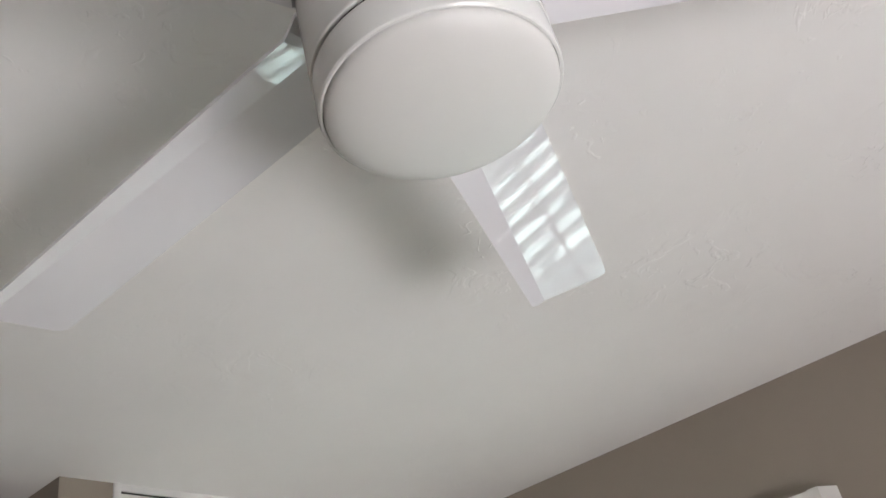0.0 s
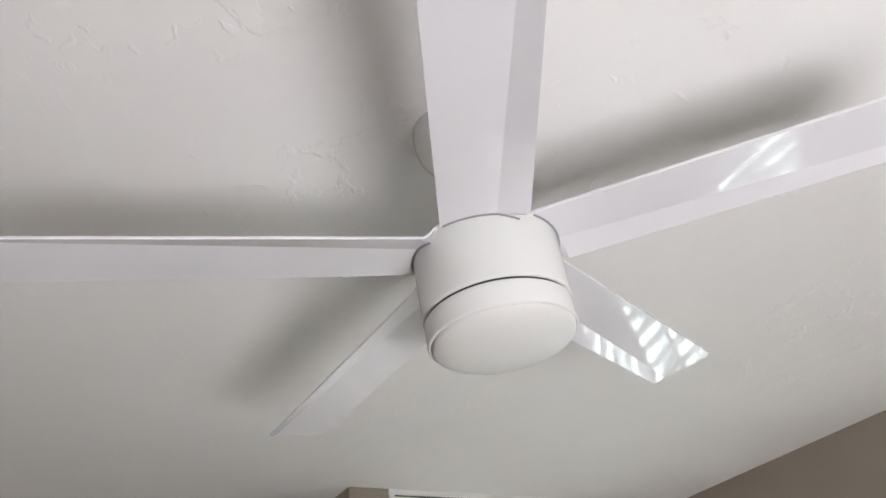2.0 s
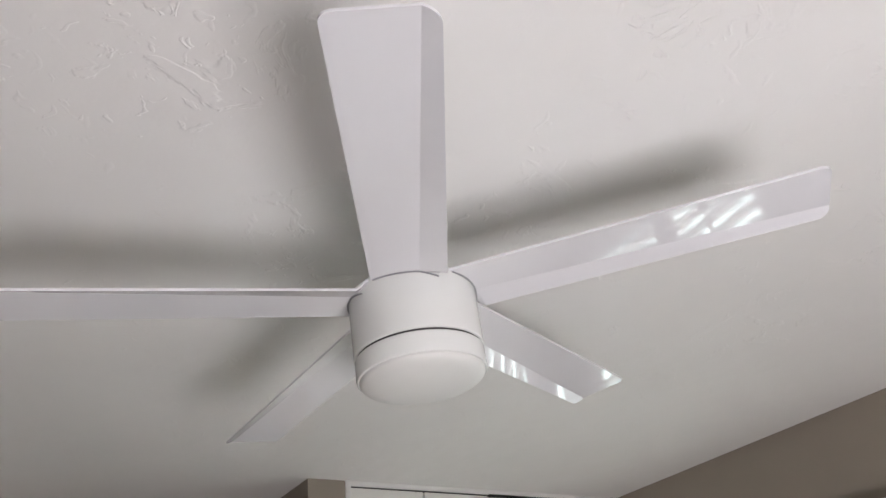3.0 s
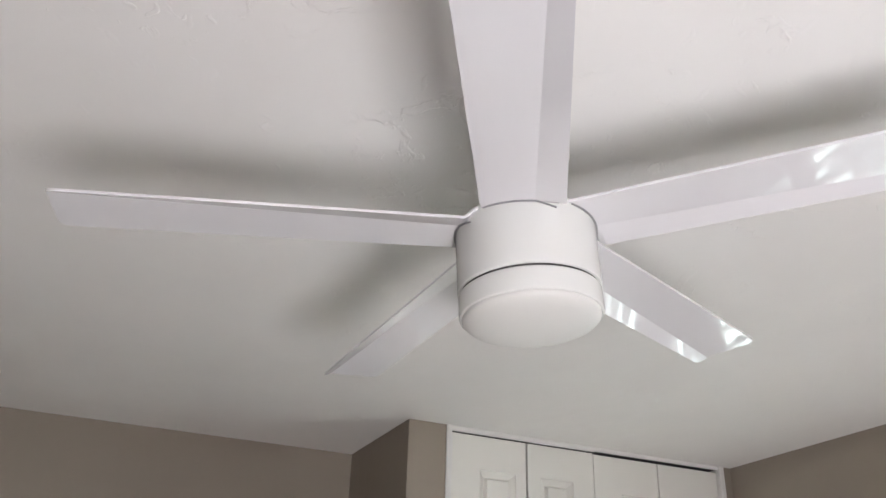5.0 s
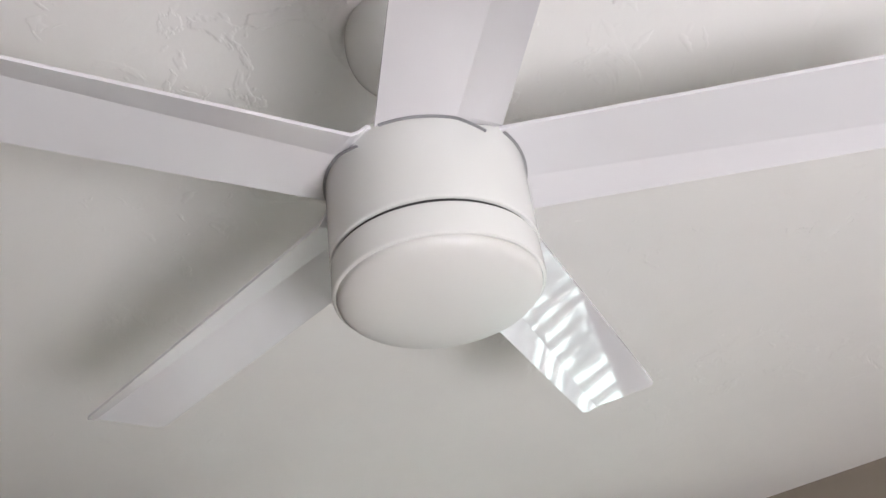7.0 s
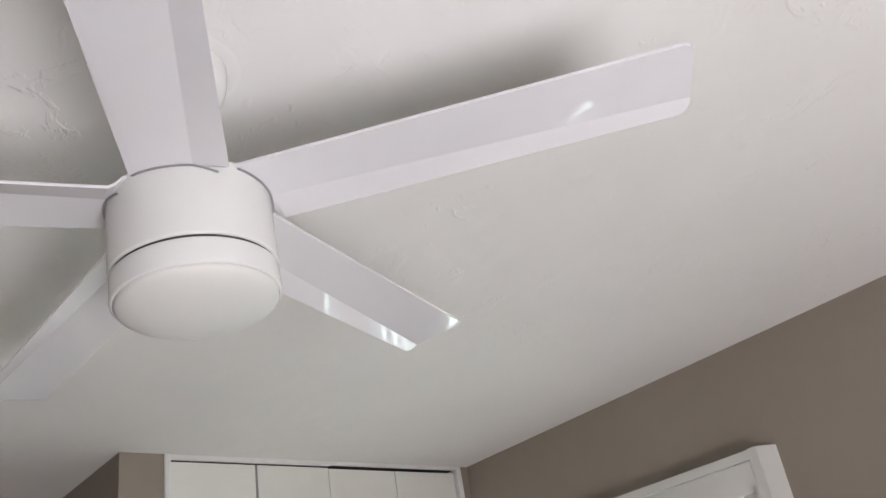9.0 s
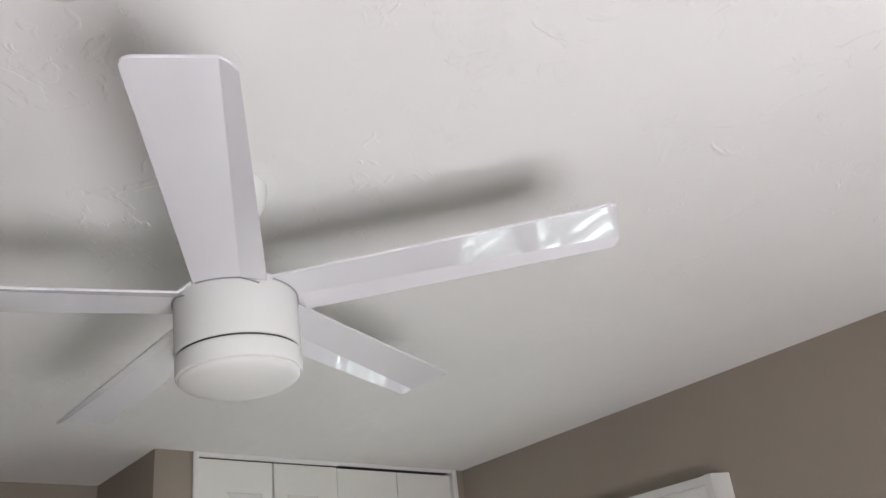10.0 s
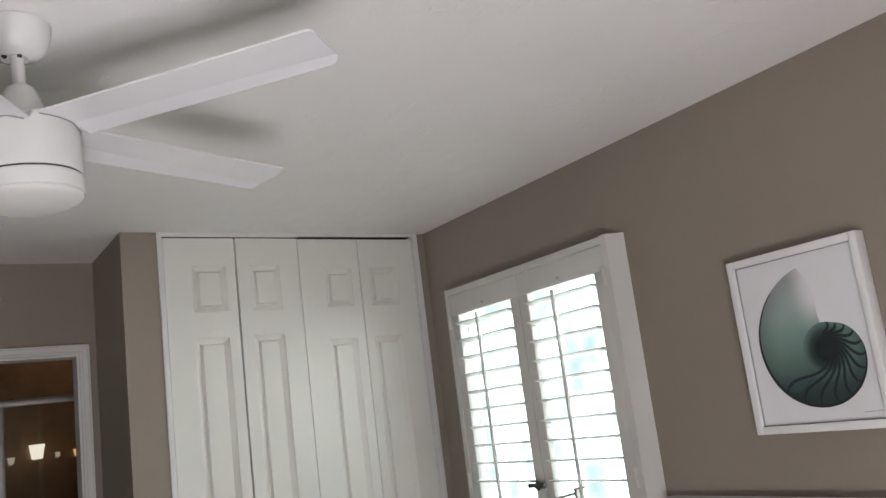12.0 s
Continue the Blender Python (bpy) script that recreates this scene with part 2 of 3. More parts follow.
solid("wall_closet_back", boxes(((CLOSET_X + 0.11, NORTH, 0), (EAST, NORTH + 0.11, CEIL))), WALL, "plain wall behind the closet", "wall", kind="structure")
solid("wall_south", boxes(
    ((WEST, SOUTH - T, 0), (LOW[0], SOUTH, CEIL)), ((LOW[1], SOUTH - T, 0), (EAST, SOUTH, CEIL)),
    ((LOW[0], SOUTH - T, 0), (LOW[1], SOUTH, LOW[2])), ((LOW[0], SOUTH - T, LOW[3]), (LOW[1], SOUTH, CEIL))),
    WALL, "unseen taupe painted wall with an added glazed door", "wall", kind="structure")
solid("wall_west", boxes(((WEST - T, SOUTH - T, 0), (WEST, 4.2, CEIL))), WALL, "plain taupe painted wall", "wall", kind="structure")


# ---------------------------------------------------------------- ceiling fan
def blade_mesh():
    """A folded plate: wide main leaf, narrow tapering leaf bent down along a crease, rounded tip, upturned root corner."""
    r0, r1 = 0.079, 0.6352
    thick = 0.004
    rows = {}

    def section(r):
        s = (r - 0.1) / 0.54
        ua, uc, ub = -0.0585 - 0.003 * s, 0.0150 + 0.0228 * s, 0.0560 + 0.0005 * s
        za, zc, zb = 0.0, -0.0040 - 0.0020 * s, -0.0155
        return ua, uc, ub, za, zc, zb

    def tip(v):
        """Outer end at the share v of the width; the corners are round."""
        ra, rb, w = 0.014, 0.019, 0.1180
        u = v * w
        if u < ra:
            return r1 - ra + math.sqrt(max(0, ra * ra - (ra - u) ** 2))
        if u > w - rb:
            return r1 - rb + math.sqrt(max(0, rb * rb - (rb - (w - u)) ** 2))
        return r1

    # shares across the main leaf (0..1) and the bent leaf (1..2)
    cols = [0, 0.006, 0.02, 0.045, 0.08, 0.13, 0.2, 0.4, 0.6, 0.8, 0.99, 1.0, 1.01, 1.12, 1.28, 1.45, 1.6, 1.74, 1.85, 1.93, 1.98, 2.0]
    ts = [0, 0.015, 0.03, 0.045, 0.06, 0.08, 0.12, 0.2, 0.3, 0.4, 0.5, 0.6, 0.7, 0.8, 0.88, 0.94, 0.975, 1.0]
    bm = bmesh.new()
    top, low = [], []
    for c in cols:
        ct, cl = [], []
        for t in ts:
            ua, uc, ub, za, zc, zb = section(r1)
            u1 = ua + (uc - ua) * c if c <= 1 else uc + (ub - uc) * (c - 1)
            x = r0 + (tip((u1 - ua) / (ub - ua)) - r0) * t
            ua, uc, ub, za, zc, zb = section(x)
            k = min(1.0, max(0.0, c - 1))
            u = ua + (uc - ua) * c if c <= 1 else uc + (ub - uc) * k
            z = za + (zc - za) * c if c <= 1 else zc + (zb - zc) * k
            lift = min(1, max(0, (0.1005 - x) / 0.013))
            z += 0.015 * lift * lift * (3 - 2 * lift) * k - 0.0165 * (x - 0.1)
            ct.append(bm.verts.new((x, u, z + thick / 2)))
            cl.append(bm.verts.new((x, u, z - thick / 2)))
        top.append(ct)
        low.append(cl)
    n, k = len(cols), len(ts)
    for i in range(n - 1):
        for j in range(k - 1):
            bm.faces.new((top[i][j], top[i + 1][j], top[i + 1][j + 1], top[i][j + 1]))
            bm.faces.new((low[i][j], low[i][j + 1], low[i + 1][j + 1], low[i + 1][j]))
        for j in (0, k - 1):
            bm.faces.new((top[i][j], low[i][j], low[i + 1][j], top[i + 1][j]))
    for i in (0, n - 1):
        for j in range(k - 1):
            bm.faces.new((top[i][j], top[i][j + 1], low[i][j + 1], low[i][j]))
    return bm


HUB_TOP, BLADE_Z, HUB_R = 2.2266, 2.2176, 0.1001
fan = thing("ceiling_fan", (FAN[0], FAN[1], CEIL), "white five-blade ceiling fan with glossy blades hanging at rest", "ceiling fan")
# the rotor hangs a little out of level from the ball joint in the canopy
JOINT = Vector((0, 0, 2.36 - CEIL))
LEAN = Vector((0, 0, 1)).rotation_difference(Vector((-0.0465, 0.0241, 1))).to_matrix().to_4x4()
HANG = Matrix.Translation(JOINT) @ LEAN @ Matrix.Translation(-JOINT)


def down(profile):
    return [(r, z - CEIL) for r, z in profile]


CAN_TOP, CAN_LOW = 2.438, 2.368
bowl = [(0.028 + 0.039 * math.sqrt(max(0, 1 - s ** 2.4)), CAN_TOP - 0.004 - (CAN_TOP - CAN_LOW - 0.006) * s) for s in (i / 14 for i in range(15))]
SEAT = Matrix.Translation((-0.0033, 0.0079, 0))
part("canopy", lathe(down([(0.0, CAN_TOP), (0.065, CAN_TOP), (0.0668, CAN_TOP - 0.001)] + bowl + [(0.026, CAN_LOW), (0.017, CAN_LOW + 0.001), (0.017, CAN_LOW + 0.03)])), FAN_WHITE, fan, "white bowl-shaped canopy against the ceiling", m=SEAT)
# black disc added for the shade line between canopy and ceiling
part("canopy_gap_shade", lathe(down([(0.0, CAN_TOP + 0.002), (0.0625, CAN_TOP + 0.002), (0.0625, CAN_TOP - 0.002), (0.0, CAN_TOP - 0.002)])), SHADOW_GAP, fan, "dark disc for the shade in the gap over the canopy", m=SEAT)
part("downrod", rod((0, 0, 2.385 - CEIL), (0, 0, 2.26 - CEIL), 0.0125, 32), FAN_WHITE, fan, "short white downrod", m=HANG)
part("coupling", lathe(down([(0.0126, 2.307), (0.020, 2.307), (0.0245, 2.304), (0.029, 2.296), (0.041, 2.264), (0.046, 2.245), (0.047, 2.216)])), FAN_WHITE, fan, "conical white coupling cover", m=HANG)
for k in (-150, -75):
    a = radians(k)
    part("screw", rod((0.0215 * math.cos(a), 0.0215 * math.sin(a), CAN_LOW + 0.004 - CEIL), (0.0235 * math.cos(a), 0.0235 * math.sin(a), CAN_LOW - 0.003 - CEIL), 0.0048, 12), BLACK, fan, "dark canopy screw", m=SEAT)
part("motor_housing", lathe(down([(0.0, HUB_TOP), (HUB_R - 0.010, HUB_TOP)] + arc(HUB_R - 0.008, HUB_TOP - 0.008, 0.008, 90, 0, 6)
     + [(HUB_R, HUB_TOP - 0.03), (HUB_R, 2.1242)] + arc(HUB_R - 0.002, 2.1232, 0.002, 0, -90, 3) + [(0.0948, 2.1212), (0.0948, 2.1105)])), FAN_WHITE, fan, "white drum-shaped motor housing", m=HANG)
# black ring paints the shade inside the drum's groove
part("shadow_gap", lathe(down([(0.0948, 2.1227), (0.0962, 2.1222), (0.0962, 2.1172), (0.0948, 2.1167)])), SHADOW_GAP, fan, "dark ring for the shade in the groove round the drum", m=HANG)
part("light_ring", lathe(down([(0.0918, 2.1182), (HUB_R - 0.003, 2.1180), (HUB_R - 0.001, 2.1162), (HUB_R - 0.0006, 2.0890), (HUB_R - 0.0012, 2.0856), (HUB_R - 0.0026, 2.0842), (0.0956, 2.0841), (0.0950, 2.0890)])), FAN_WHITE, fan, "white trim ring of the lamp", m=HANG)
part("lens", lathe(down([(0.0948, 2.0920), (0.0951, 2.0845)] + [(0.0950 * math.cos(radians(a)) ** 0.92, 2.0838 - 0.0225 * math.sin(radians(a))) for a in range(4, 90, 4)] + [(0, 2.0613)])), LENS_WHITE, fan, "frosted white dome lens, unlit", m=HANG)


def root_shade():
    """A dark strip that hugs the drum, added for the shade under a blade's root."""
    bm = bmesh.new()
    rows = []
    for i in range(19):
        a = radians(-33 + 58 * i / 18)
        u = HUB_R * math.sin(a)
        z = -0.0040 * (u + 0.0585) / 0.0735 if u < 0.015 else -0.0040 - 0.0115 * (u - 0.015) / 0.041
        rows.append([bm.verts.new((r * math.cos(a), r * math.sin(a), z + h)) for r, h in ((HUB_R - 0.003, -0.0022), (HUB_R + 0.0026, -0.0022), (HUB_R + 0.0026, -0.0034), (HUB_R - 0.003, -0.0040))])
    for p, q in zip(rows, rows[1:]):
        for i in range(4):
            j = (i + 1) % 4
            bm.faces.new((p[i], p[j], q[j], q[i]))
    bm.faces.new(rows[0])
    bm.faces.new(rows[-1][::-1])
    return bm


root_shade_data = finish("root_shade", root_shade(), ROOT_SHADE, 30)
blade_data = finish("blade", blade_mesh(), BLADE_WHITE, 10)
for i, bent in enumerate((0.0, 0.55, 0.34, -0.97, 0.07)):
    ob = new("blade", blade_data)
    ob.parent = fan
    ob.matrix_local = HANG @ Matrix.Translation((0, 0, BLADE_Z - CEIL)) @ Matrix.Rotation(radians(-121.26 + 72 * i + bent), 4, "Z")
    shade_strip = new("root_shade", root_shade_data)
    shade_strip.parent = ob


# ---------------------------------------------------------------- closet
def panel_door(w, h, panels, d=0.034):
    """A moulded door leaf in the xz plane, front towards -y, with sunk and raised panels (x0, x1, z0, z1)."""
    bm = bmesh.new()
    xs = sorted({0, w, *[p[0] for p in panels], *[p[1] for p in panels]})
    zs = sorted({0, h, *[p[2] for p in panels], *[p[3] for p in panels]})
    grid = {(x, z): bm.verts.new((x, 0, z)) for x in xs for z in zs}
    for x0, x1 in zip(xs, xs[1:]):
        for z0, z1 in zip(zs, zs[1:]):
            if not any(p[0] <= x0 and x1 <= p[1] and p[2] <= z0 and z1 <= p[3] for p in panels):
                bm.faces.new((grid[x0, z0], grid[x1, z0], grid[x1, z1], grid[x0, z1]))
    for x0, x1, z0, z1 in panels:
        loops = [[grid[x0, z0], grid[x1, z0], grid[x1, z1], grid[x0, z1]]]
        for inset, y in ((0.002, 0.0035), (0.010, 0.0090), (0.021, 0.0170), (0.0235, 0.0175), (0.0280, 0.0060), (0.0296, 0.0010)):
            i = inset
            loops.append([bm.verts.new(p) for p in ((x0 + i, y, z0 + i), (x1 - i, y, z0 + i), (x1 - i, y, z1 - i), (x0 + i, y, z1 - i))])
        for a, b in zip(loops, loops[1:]):
            for i in range(4):
                j = (i + 1) % 4
                bm.faces.new((a[i], a[j], b[j], b[i]))
        bm.faces.new(loops[-1])
    back = [bm.verts.new(p) for p in ((0, d, 0), (w, d, 0), (w, d, h), (0, d, h))]
    bm.faces.new(back[::-1])
    for path, (a, b) in ((sorted((x, 0) for x in xs), (0, 1)), (sorted((x, h) for x in xs), (3, 2))):
        bm.faces.new([grid[x, z] for x, z in path] + [back[b], back[a]])
    for path, (a, b) in (([(0, z) for z in zs], (0, 3)), ([(w, z) for z in zs], (1, 2))):
        bm.faces.new([grid[k] for k in path] + [back[b], back[a]])
    return bm


closet_doors = [(0.881, 1.1685, 0.107, 0.140), (1.1765, 1.449, 0.052, 0.133), (1.452, 1.7345, 0.113, 0.131), (1.739, 2.017, 0.042, 0.140)]
for x0, x1, p, pw in closet_doors:
    w, h = x1 - x0, 2.408 if x0 < 1.4 else 2.405
    leaf = thing("closet_door", (x0, CLOSET_Y + 0.012, 0.012), "white moulded bifold closet door leaf, closed", "closet door", "closet door leaves")
    up, mid = (2.294, 2.000) if x0 < 1.4 else (2.274, 1.964)
    spans = [(p, p + pw, 2.104, up), (p - 0.003, p + pw - 0.003, 1.09, mid), (p - 0.003, p + pw - 0.003, 0.20, 0.93)]
    part("leaf", panel_door(w, h, spans), DOORS, leaf, sharp=20)
# black sheet added behind the leaves for the closet's inner shade
solid("closet_shade_sheet", boxes(((CL[0] + 0.001, CLOSET_Y + 0.048, 0.0), (CL[1] - 0.001, CLOSET_Y + 0.054, 2.399))), SHADOW_GAP, "near-black sheet for the shade behind the closed closet doors", "closet interior", kind="structure")
# track and the filler before it are near-black for the shade over the doors
solid("closet_track", boxes(((CL[0], CLOSET_Y + 0.055, 2.400), (CL[1], CLOSET_Y + 0.11, CEIL - 0.002)), ((CL[0], CLOSET_Y + 0.012, 2.430), (CL[1], CLOSET_Y + 0.055, CEIL - 0.002))), SHADOW_GAP, "door track and filler, black for the shade above the doors", "trim", kind="structure")
solid("trim_closet_head", boxes(((CL[0], CLOSET_Y + 0.002, 2.424), (1.452, CLOSET_Y + 0.010, CEIL)), ((1.452, CLOSET_Y + 0.002, 2.427), (CL[1], CLOSET_Y + 0.010, CEIL))), TRIM, "white head strip of the closet opening", "trim", kind="structure")
solid("trim_closet_west", boxes(((CL[0] - 0.020, CLOSET_Y - 0.006, 0), (CL[0], CLOSET_Y + 0.12, CEIL)), bevel=0.002), TRIM, "narrow white closet jamb", "trim", kind="structure")
solid("trim_closet_east", boxes(((CL[1], CLOSET_Y - 0.006, 0), (CL[1] + 0.022, CLOSET_Y + 0.12, CEIL)), bevel=0.002), TRIM, "narrow white closet jamb", "trim", kind="structure")


# ---------------------------------------------------------------- bathroom doorway
def casing(bm, x0, x1, head, y):
    """Stepped casing round an opening, towards -y."""
    for w0, w1, d in ((0.0, 0.010, 0.010), (0.010, 0.031, 0.016), (0.031, 0.040, 0.021)):
        box(bm, (x0 - w1, y - d, 0), (x0 - w0, y, head + w1), 0.002, 1)
        box(bm, (x1 + w0, y - d, 0), (x1 + w1, y, head + w1), 0.002, 1)
        box(bm, (x0 - w0, y - d, head + w0), (x1 + w0, y, head + w1), 0.002, 1)
    return bm


solid("trim_bathroom_door", casing(bmesh.new(), DOOR[0], DOOR[1], DOOR[2], NORTH), TRIM, "white stepped door casing", "trim", kind="structure")
solid("jamb_bathroom_door", boxes(((DOOR[0] - 0.001, NORTH + 0.001, 0), (DOOR[0] + 0.009, NORTH + 0.112, DOOR[2] - 0.008)), ((DOOR[1] - 0.009, NORTH + 0.001, 0), (DOOR[1] + 0.001, NORTH + 0.112, DOOR[2] - 0.008)),
      ((DOOR[0] - 0.001, NORTH + 0.001, DOOR[2] - 0.008), (DOOR[1] + 0.001, NORTH + 0.112, DOOR[2] + 0.001))), TRIM, "white door jamb", "trim", kind="structure")

BATH = (-0.9, 1.9, 2.49, 4.05)
solid("wall_bathroom", boxes(((BATH[0] - 0.1, BATH[2], 0), (BATH[0], BATH[3], CEIL)), ((BATH[1], BATH[2], 0), (BATH[1] + 0.1, BATH[3], CEIL)), ((BATH[0] - 0.1, BATH[3], 0), (BATH[1] + 0.1, BATH[3] + 0.1, CEIL))), TILE,
      "brown tiled bathroom wall", "wall", kind="structure")

# shower screen: header bar, upright, glass
shower = thing("shower_screen", (0.0, 3.05, 0.0), "chrome-framed clear glass shower screen", "shower screen")
part("header_bar", boxes(((-0.88, -0.016, 1.888), (1.88, 0.016, 1.922)), bevel=0.008), CHROME, shower, "polished header bar")
part("upright", boxes(((0.372, -0.018, 0.05), (0.413, 0.014, 1.888)), bevel=0.006), POLISHED, shower, "bright metal upright")
part("glass_panel", boxes(((0.413, -0.003, 0.05), (1.88, 0.003, 1.888))), GLASS, shower, "clear glass panel")

# reflections in the shower glass, built as glowing shades on the wall behind
SHADE, _, _ = glow("mirrored_shade_white", (1.0, 0.90, 0.74), 1.1)
DIM, _, _ = glow("mirrored_shade_dim", (1.0, 0.86, 0.66), 0.35)
AMBER, _, _ = glow("mirrored_shade_amber", (1.0, 0.55, 0.22), 0.8)
for x, z, size, mat, words in ((0.664, 1.684, 0.84, SHADE, "flared glowing shade for a lamp's reflection in the shower glass"), (0.877, 1.655, 0.42, AMBER, "small amber glow for a reflection in the shower glass"),
                              (0.530, 1.648, 0.40, DIM, "small dim white glow for a reflection in the shower glass"), (0.772, 1.655, 0.30, DIM, "small dim white glow for a reflection in the shower glass")):
    lamp = thing("reflected_lamp", (x, BATH[3] - 0.07, z), words, "wall lamp")
    part("shade", lathe([(0.034 * size, -0.05 * size), (0.038 * size, -0.03 * size), (0.052 * size, 0.048 * size), (0.049 * size, 0.048 * size), (0.034 * size, -0.03 * size), (0, -0.044 * size)], 32), mat, lamp)
    part("bracket", rod((0, 0, -0.05 * size), (0, 0.068, -0.05 * size), 0.007, 12), CHROME, lamp, "chrome bracket")


# ---------------------------------------------------------------- east window with plantation shutters
FX = 2.020                                # face of the shutter frame
window = thing("window_1", (EAST, 1.035, 1.5), "white plantation shutters with open louvers in a boxed frame", "window", kind="structure")


def wbox(lo, hi, bevel=0.0, segments=2):
    off = Vector((EAST, 1.035, 1.5))
    return box(bmesh.new(), tuple(Vector(lo) - off), tuple(Vector(hi) - off), bevel, segments)


def wprism(points, y0, y1, axis="y"):
    """A prism with its section in the x-y plane (upright posts) or x-z plane (rails)."""
    bm = bmesh.new()
    off = Vector((EAST, 1.035, 1.5))
    ends = []
    for e in (y0, y1):
        ends.append([bm.verts.new(Vector((p, e, q) if axis == "y" else (p, q, e)) - off) for p, q in points])
    bm.faces.new(ends[0])
    bm.faces.new(ends[1][::-1])
    n = len(points)
    for i in range(n):
        j = (i + 1) % n
        bm.faces.new((ends[0][i], ends[1][i], ends[1][j], ends[0][j]))
    return bm


Y0, Y1, Z0, Z1 = 0.541, 1.615, 0.700, 2.128
FS, FW = 0.568, 0.029                     # front corner of the splayed side, width of the frame's face
part("window_frame", wprism([(EAST, Y0), (EAST, FS + FW), (FX, FS + FW), (FX, FS)], Z0, Z1, "z"), SHUTTER, window, "splayed side of the boxed frame")
part("window_frame", wprism([(EAST, Y1), (EAST, Y1 - FW), (FX, Y1 - FW), (FX, Y1 - 0.002)], Z0, Z1, "z"), SHUTTER, window)
part("window_frame", wprism([(EAST, Z1), (EAST, Z1 - FW), (FX, Z1 - FW), (FX, Z1 - 0.003)], FS + FW, Y1 - FW), SHUTTER, window)
part("window_frame", wprism([(EAST, Z0), (EAST, Z0 + FW), (FX, Z0 + FW), (FX, Z0 + 0.003)], FS + FW, Y1 - FW), SHUTTER, window)


def louver_mesh(length, chord=0.080, thick=0.010):
    bm = bmesh.new()
    pts = [(0.5 * chord * math.cos(a), 0.5 * thick * math.sin(a)) for a in (2 * math.pi * i / 16 for i in range(16))]
    ends = [[bm.verts.new((x, y, z)) for x, z in pts] for y in (-length / 2, length / 2)]
    bm.faces.new(ends[0])
    bm.faces.new(ends[1][::-1])
    for i in range(16):
        j = (i + 1) % 16
        bm.faces.new((ends[0][i], ends[1][i], ends[1][j], ends[0][j]))
    return bm


for lo, hi in (((EAST + 0.001, WIN[0], WIN[2]), (EAST + TE + 0.004, WIN[0] + 0.006, WIN[3])), ((EAST + 0.001, WIN[1] - 0.006, WIN[2]), (EAST + TE + 0.004, WIN[1], WIN[3])),
               ((EAST + 0.001, WIN[0] + 0.006, WIN[3] - 0.006), (EAST + TE + 0.004, WIN[1] - 0.006, WIN[3])), ((EAST + 0.001, WIN[0] + 0.006, WIN[2]), (EAST + TE + 0.004, WIN[1] - 0.006, WIN[2] + 0.006))):
    part("lining_board", wbox(lo, hi), SHUTTER, window)
SX0, SX1 = FX + 0.002, FX + 0.030         # thickness of the shutter leaves
Ya, Yb = FS + FW + 0.003, Y1 - FW - 0.003
YM = 1.094
GAP = 0.0730
for y0, y1 in ((Ya, YM - 0.0015), (YM + 0.0015, Yb)):
    leaf = part("shutter", wbox((SX0, y0, 2.010), (SX1, y1, Z1 - FW - 0.003), 0.003), SHUTTER, window, "hinged shutter leaf")
    st = 0.054
    part("stile", wbox((SX0, y0, Z0 + FW + 0.003), (SX1, y0 + st, 2.010), 0.003), SHUTTER, leaf)
    part("stile", wbox((SX0, y1 - st, Z0 + FW + 0.003), (SX1, y1, 2.010), 0.003), SHUTTER, leaf)
    part("rail", wbox((SX0, y0 + st, Z0 + FW + 0.003), (SX1, y1 - st, 0.81), 0.003), SHUTTER, leaf)
    ln = y1 - y0 - 2 * st - 0.004
    ym = (y0 + y1) / 2
    mesh = finish("louver", louver_mesh(ln), SHUTTER, 50)
    for k in range(16):
        z = 1.968 - GAP * k
        ob = new("louver", mesh)
        ob.parent = leaf
        ob.matrix_local = Matrix.Translation((SX0 + 0.014 - EAST, ym - 1.035, z - 1.5)) @ Matrix.Rotation(radians(7), 4, "Y")
    part("tilt_rod", wbox((SX0 - 0.042, ym - 0.006, 0.87), (SX0 - 0.030, ym + 0.006, 1.992), 0.003), SHUTTER, leaf, "slim white tilt rod")
    part("catch", wbox((FX - 0.004, ym - 0.004, 2.026), (FX + 0.004, ym + 0.004, 2.038), 0.001), STEEL, leaf, "tiny metal catch")
for y, z in ((Ya - 0.004, 1.990), (Ya - 0.004, 1.322), (Yb + 0.004, 1.990), (Yb + 0.004, 1.318)):
    part("hinge", wbox((FX - 0.015, y - 0.006, z - 0.034), (FX + 0.002, y + 0.006, z + 0.034), 0.003), SHUTTER, window, "white butt hinge")
part("pane", wbox((EAST + 0.030, WIN[0] + 0.006, WIN[2] + 0.006), (EAST + 0.035, WIN[1] - 0.006, WIN[3] - 0.006)), GLASS, window).visible_shadow = False
part("knob", lathe([(0, 0), (0.010, 0), (0.010, 0.012), (0.016, 0.016), (0.017, 0.024), (0.012, 0.030), (0, 0.031)], 20), BLACK, window, "small black knob",
     m=Matrix.Translation((FX - EAST, YM + 0.01 - 1.035, 1.298 - 1.5)) @ Matrix.Rotation(radians(-90), 4, "Y"))

# a boom in front of the shutters, hung on the window without its stand
off = Vector((EAST, 1.035, 1.5))
part("boom_grip", rod(Vector((1.995, 1.152, 1.300)) - off, Vector((1.995, 1.058, 1.298)) - off, 0.009, 16), BLACK, window, "black grip of a boom in front of the shutters")
part("boom_bar", rod(Vector((1.99, 1.097, 1.236)) - off, Vector((1.99, 0.875, 1.276)) - off, 0.005, 12), STEEL, window, "thin steel bar of the boom")
part("boom_clamp", rod(Vector((1.99, 0.875, 1.292)) - off, Vector((1.99, 0.875, 1.231)) - off, 0.010, 16), STEEL, window, "steel clamp")
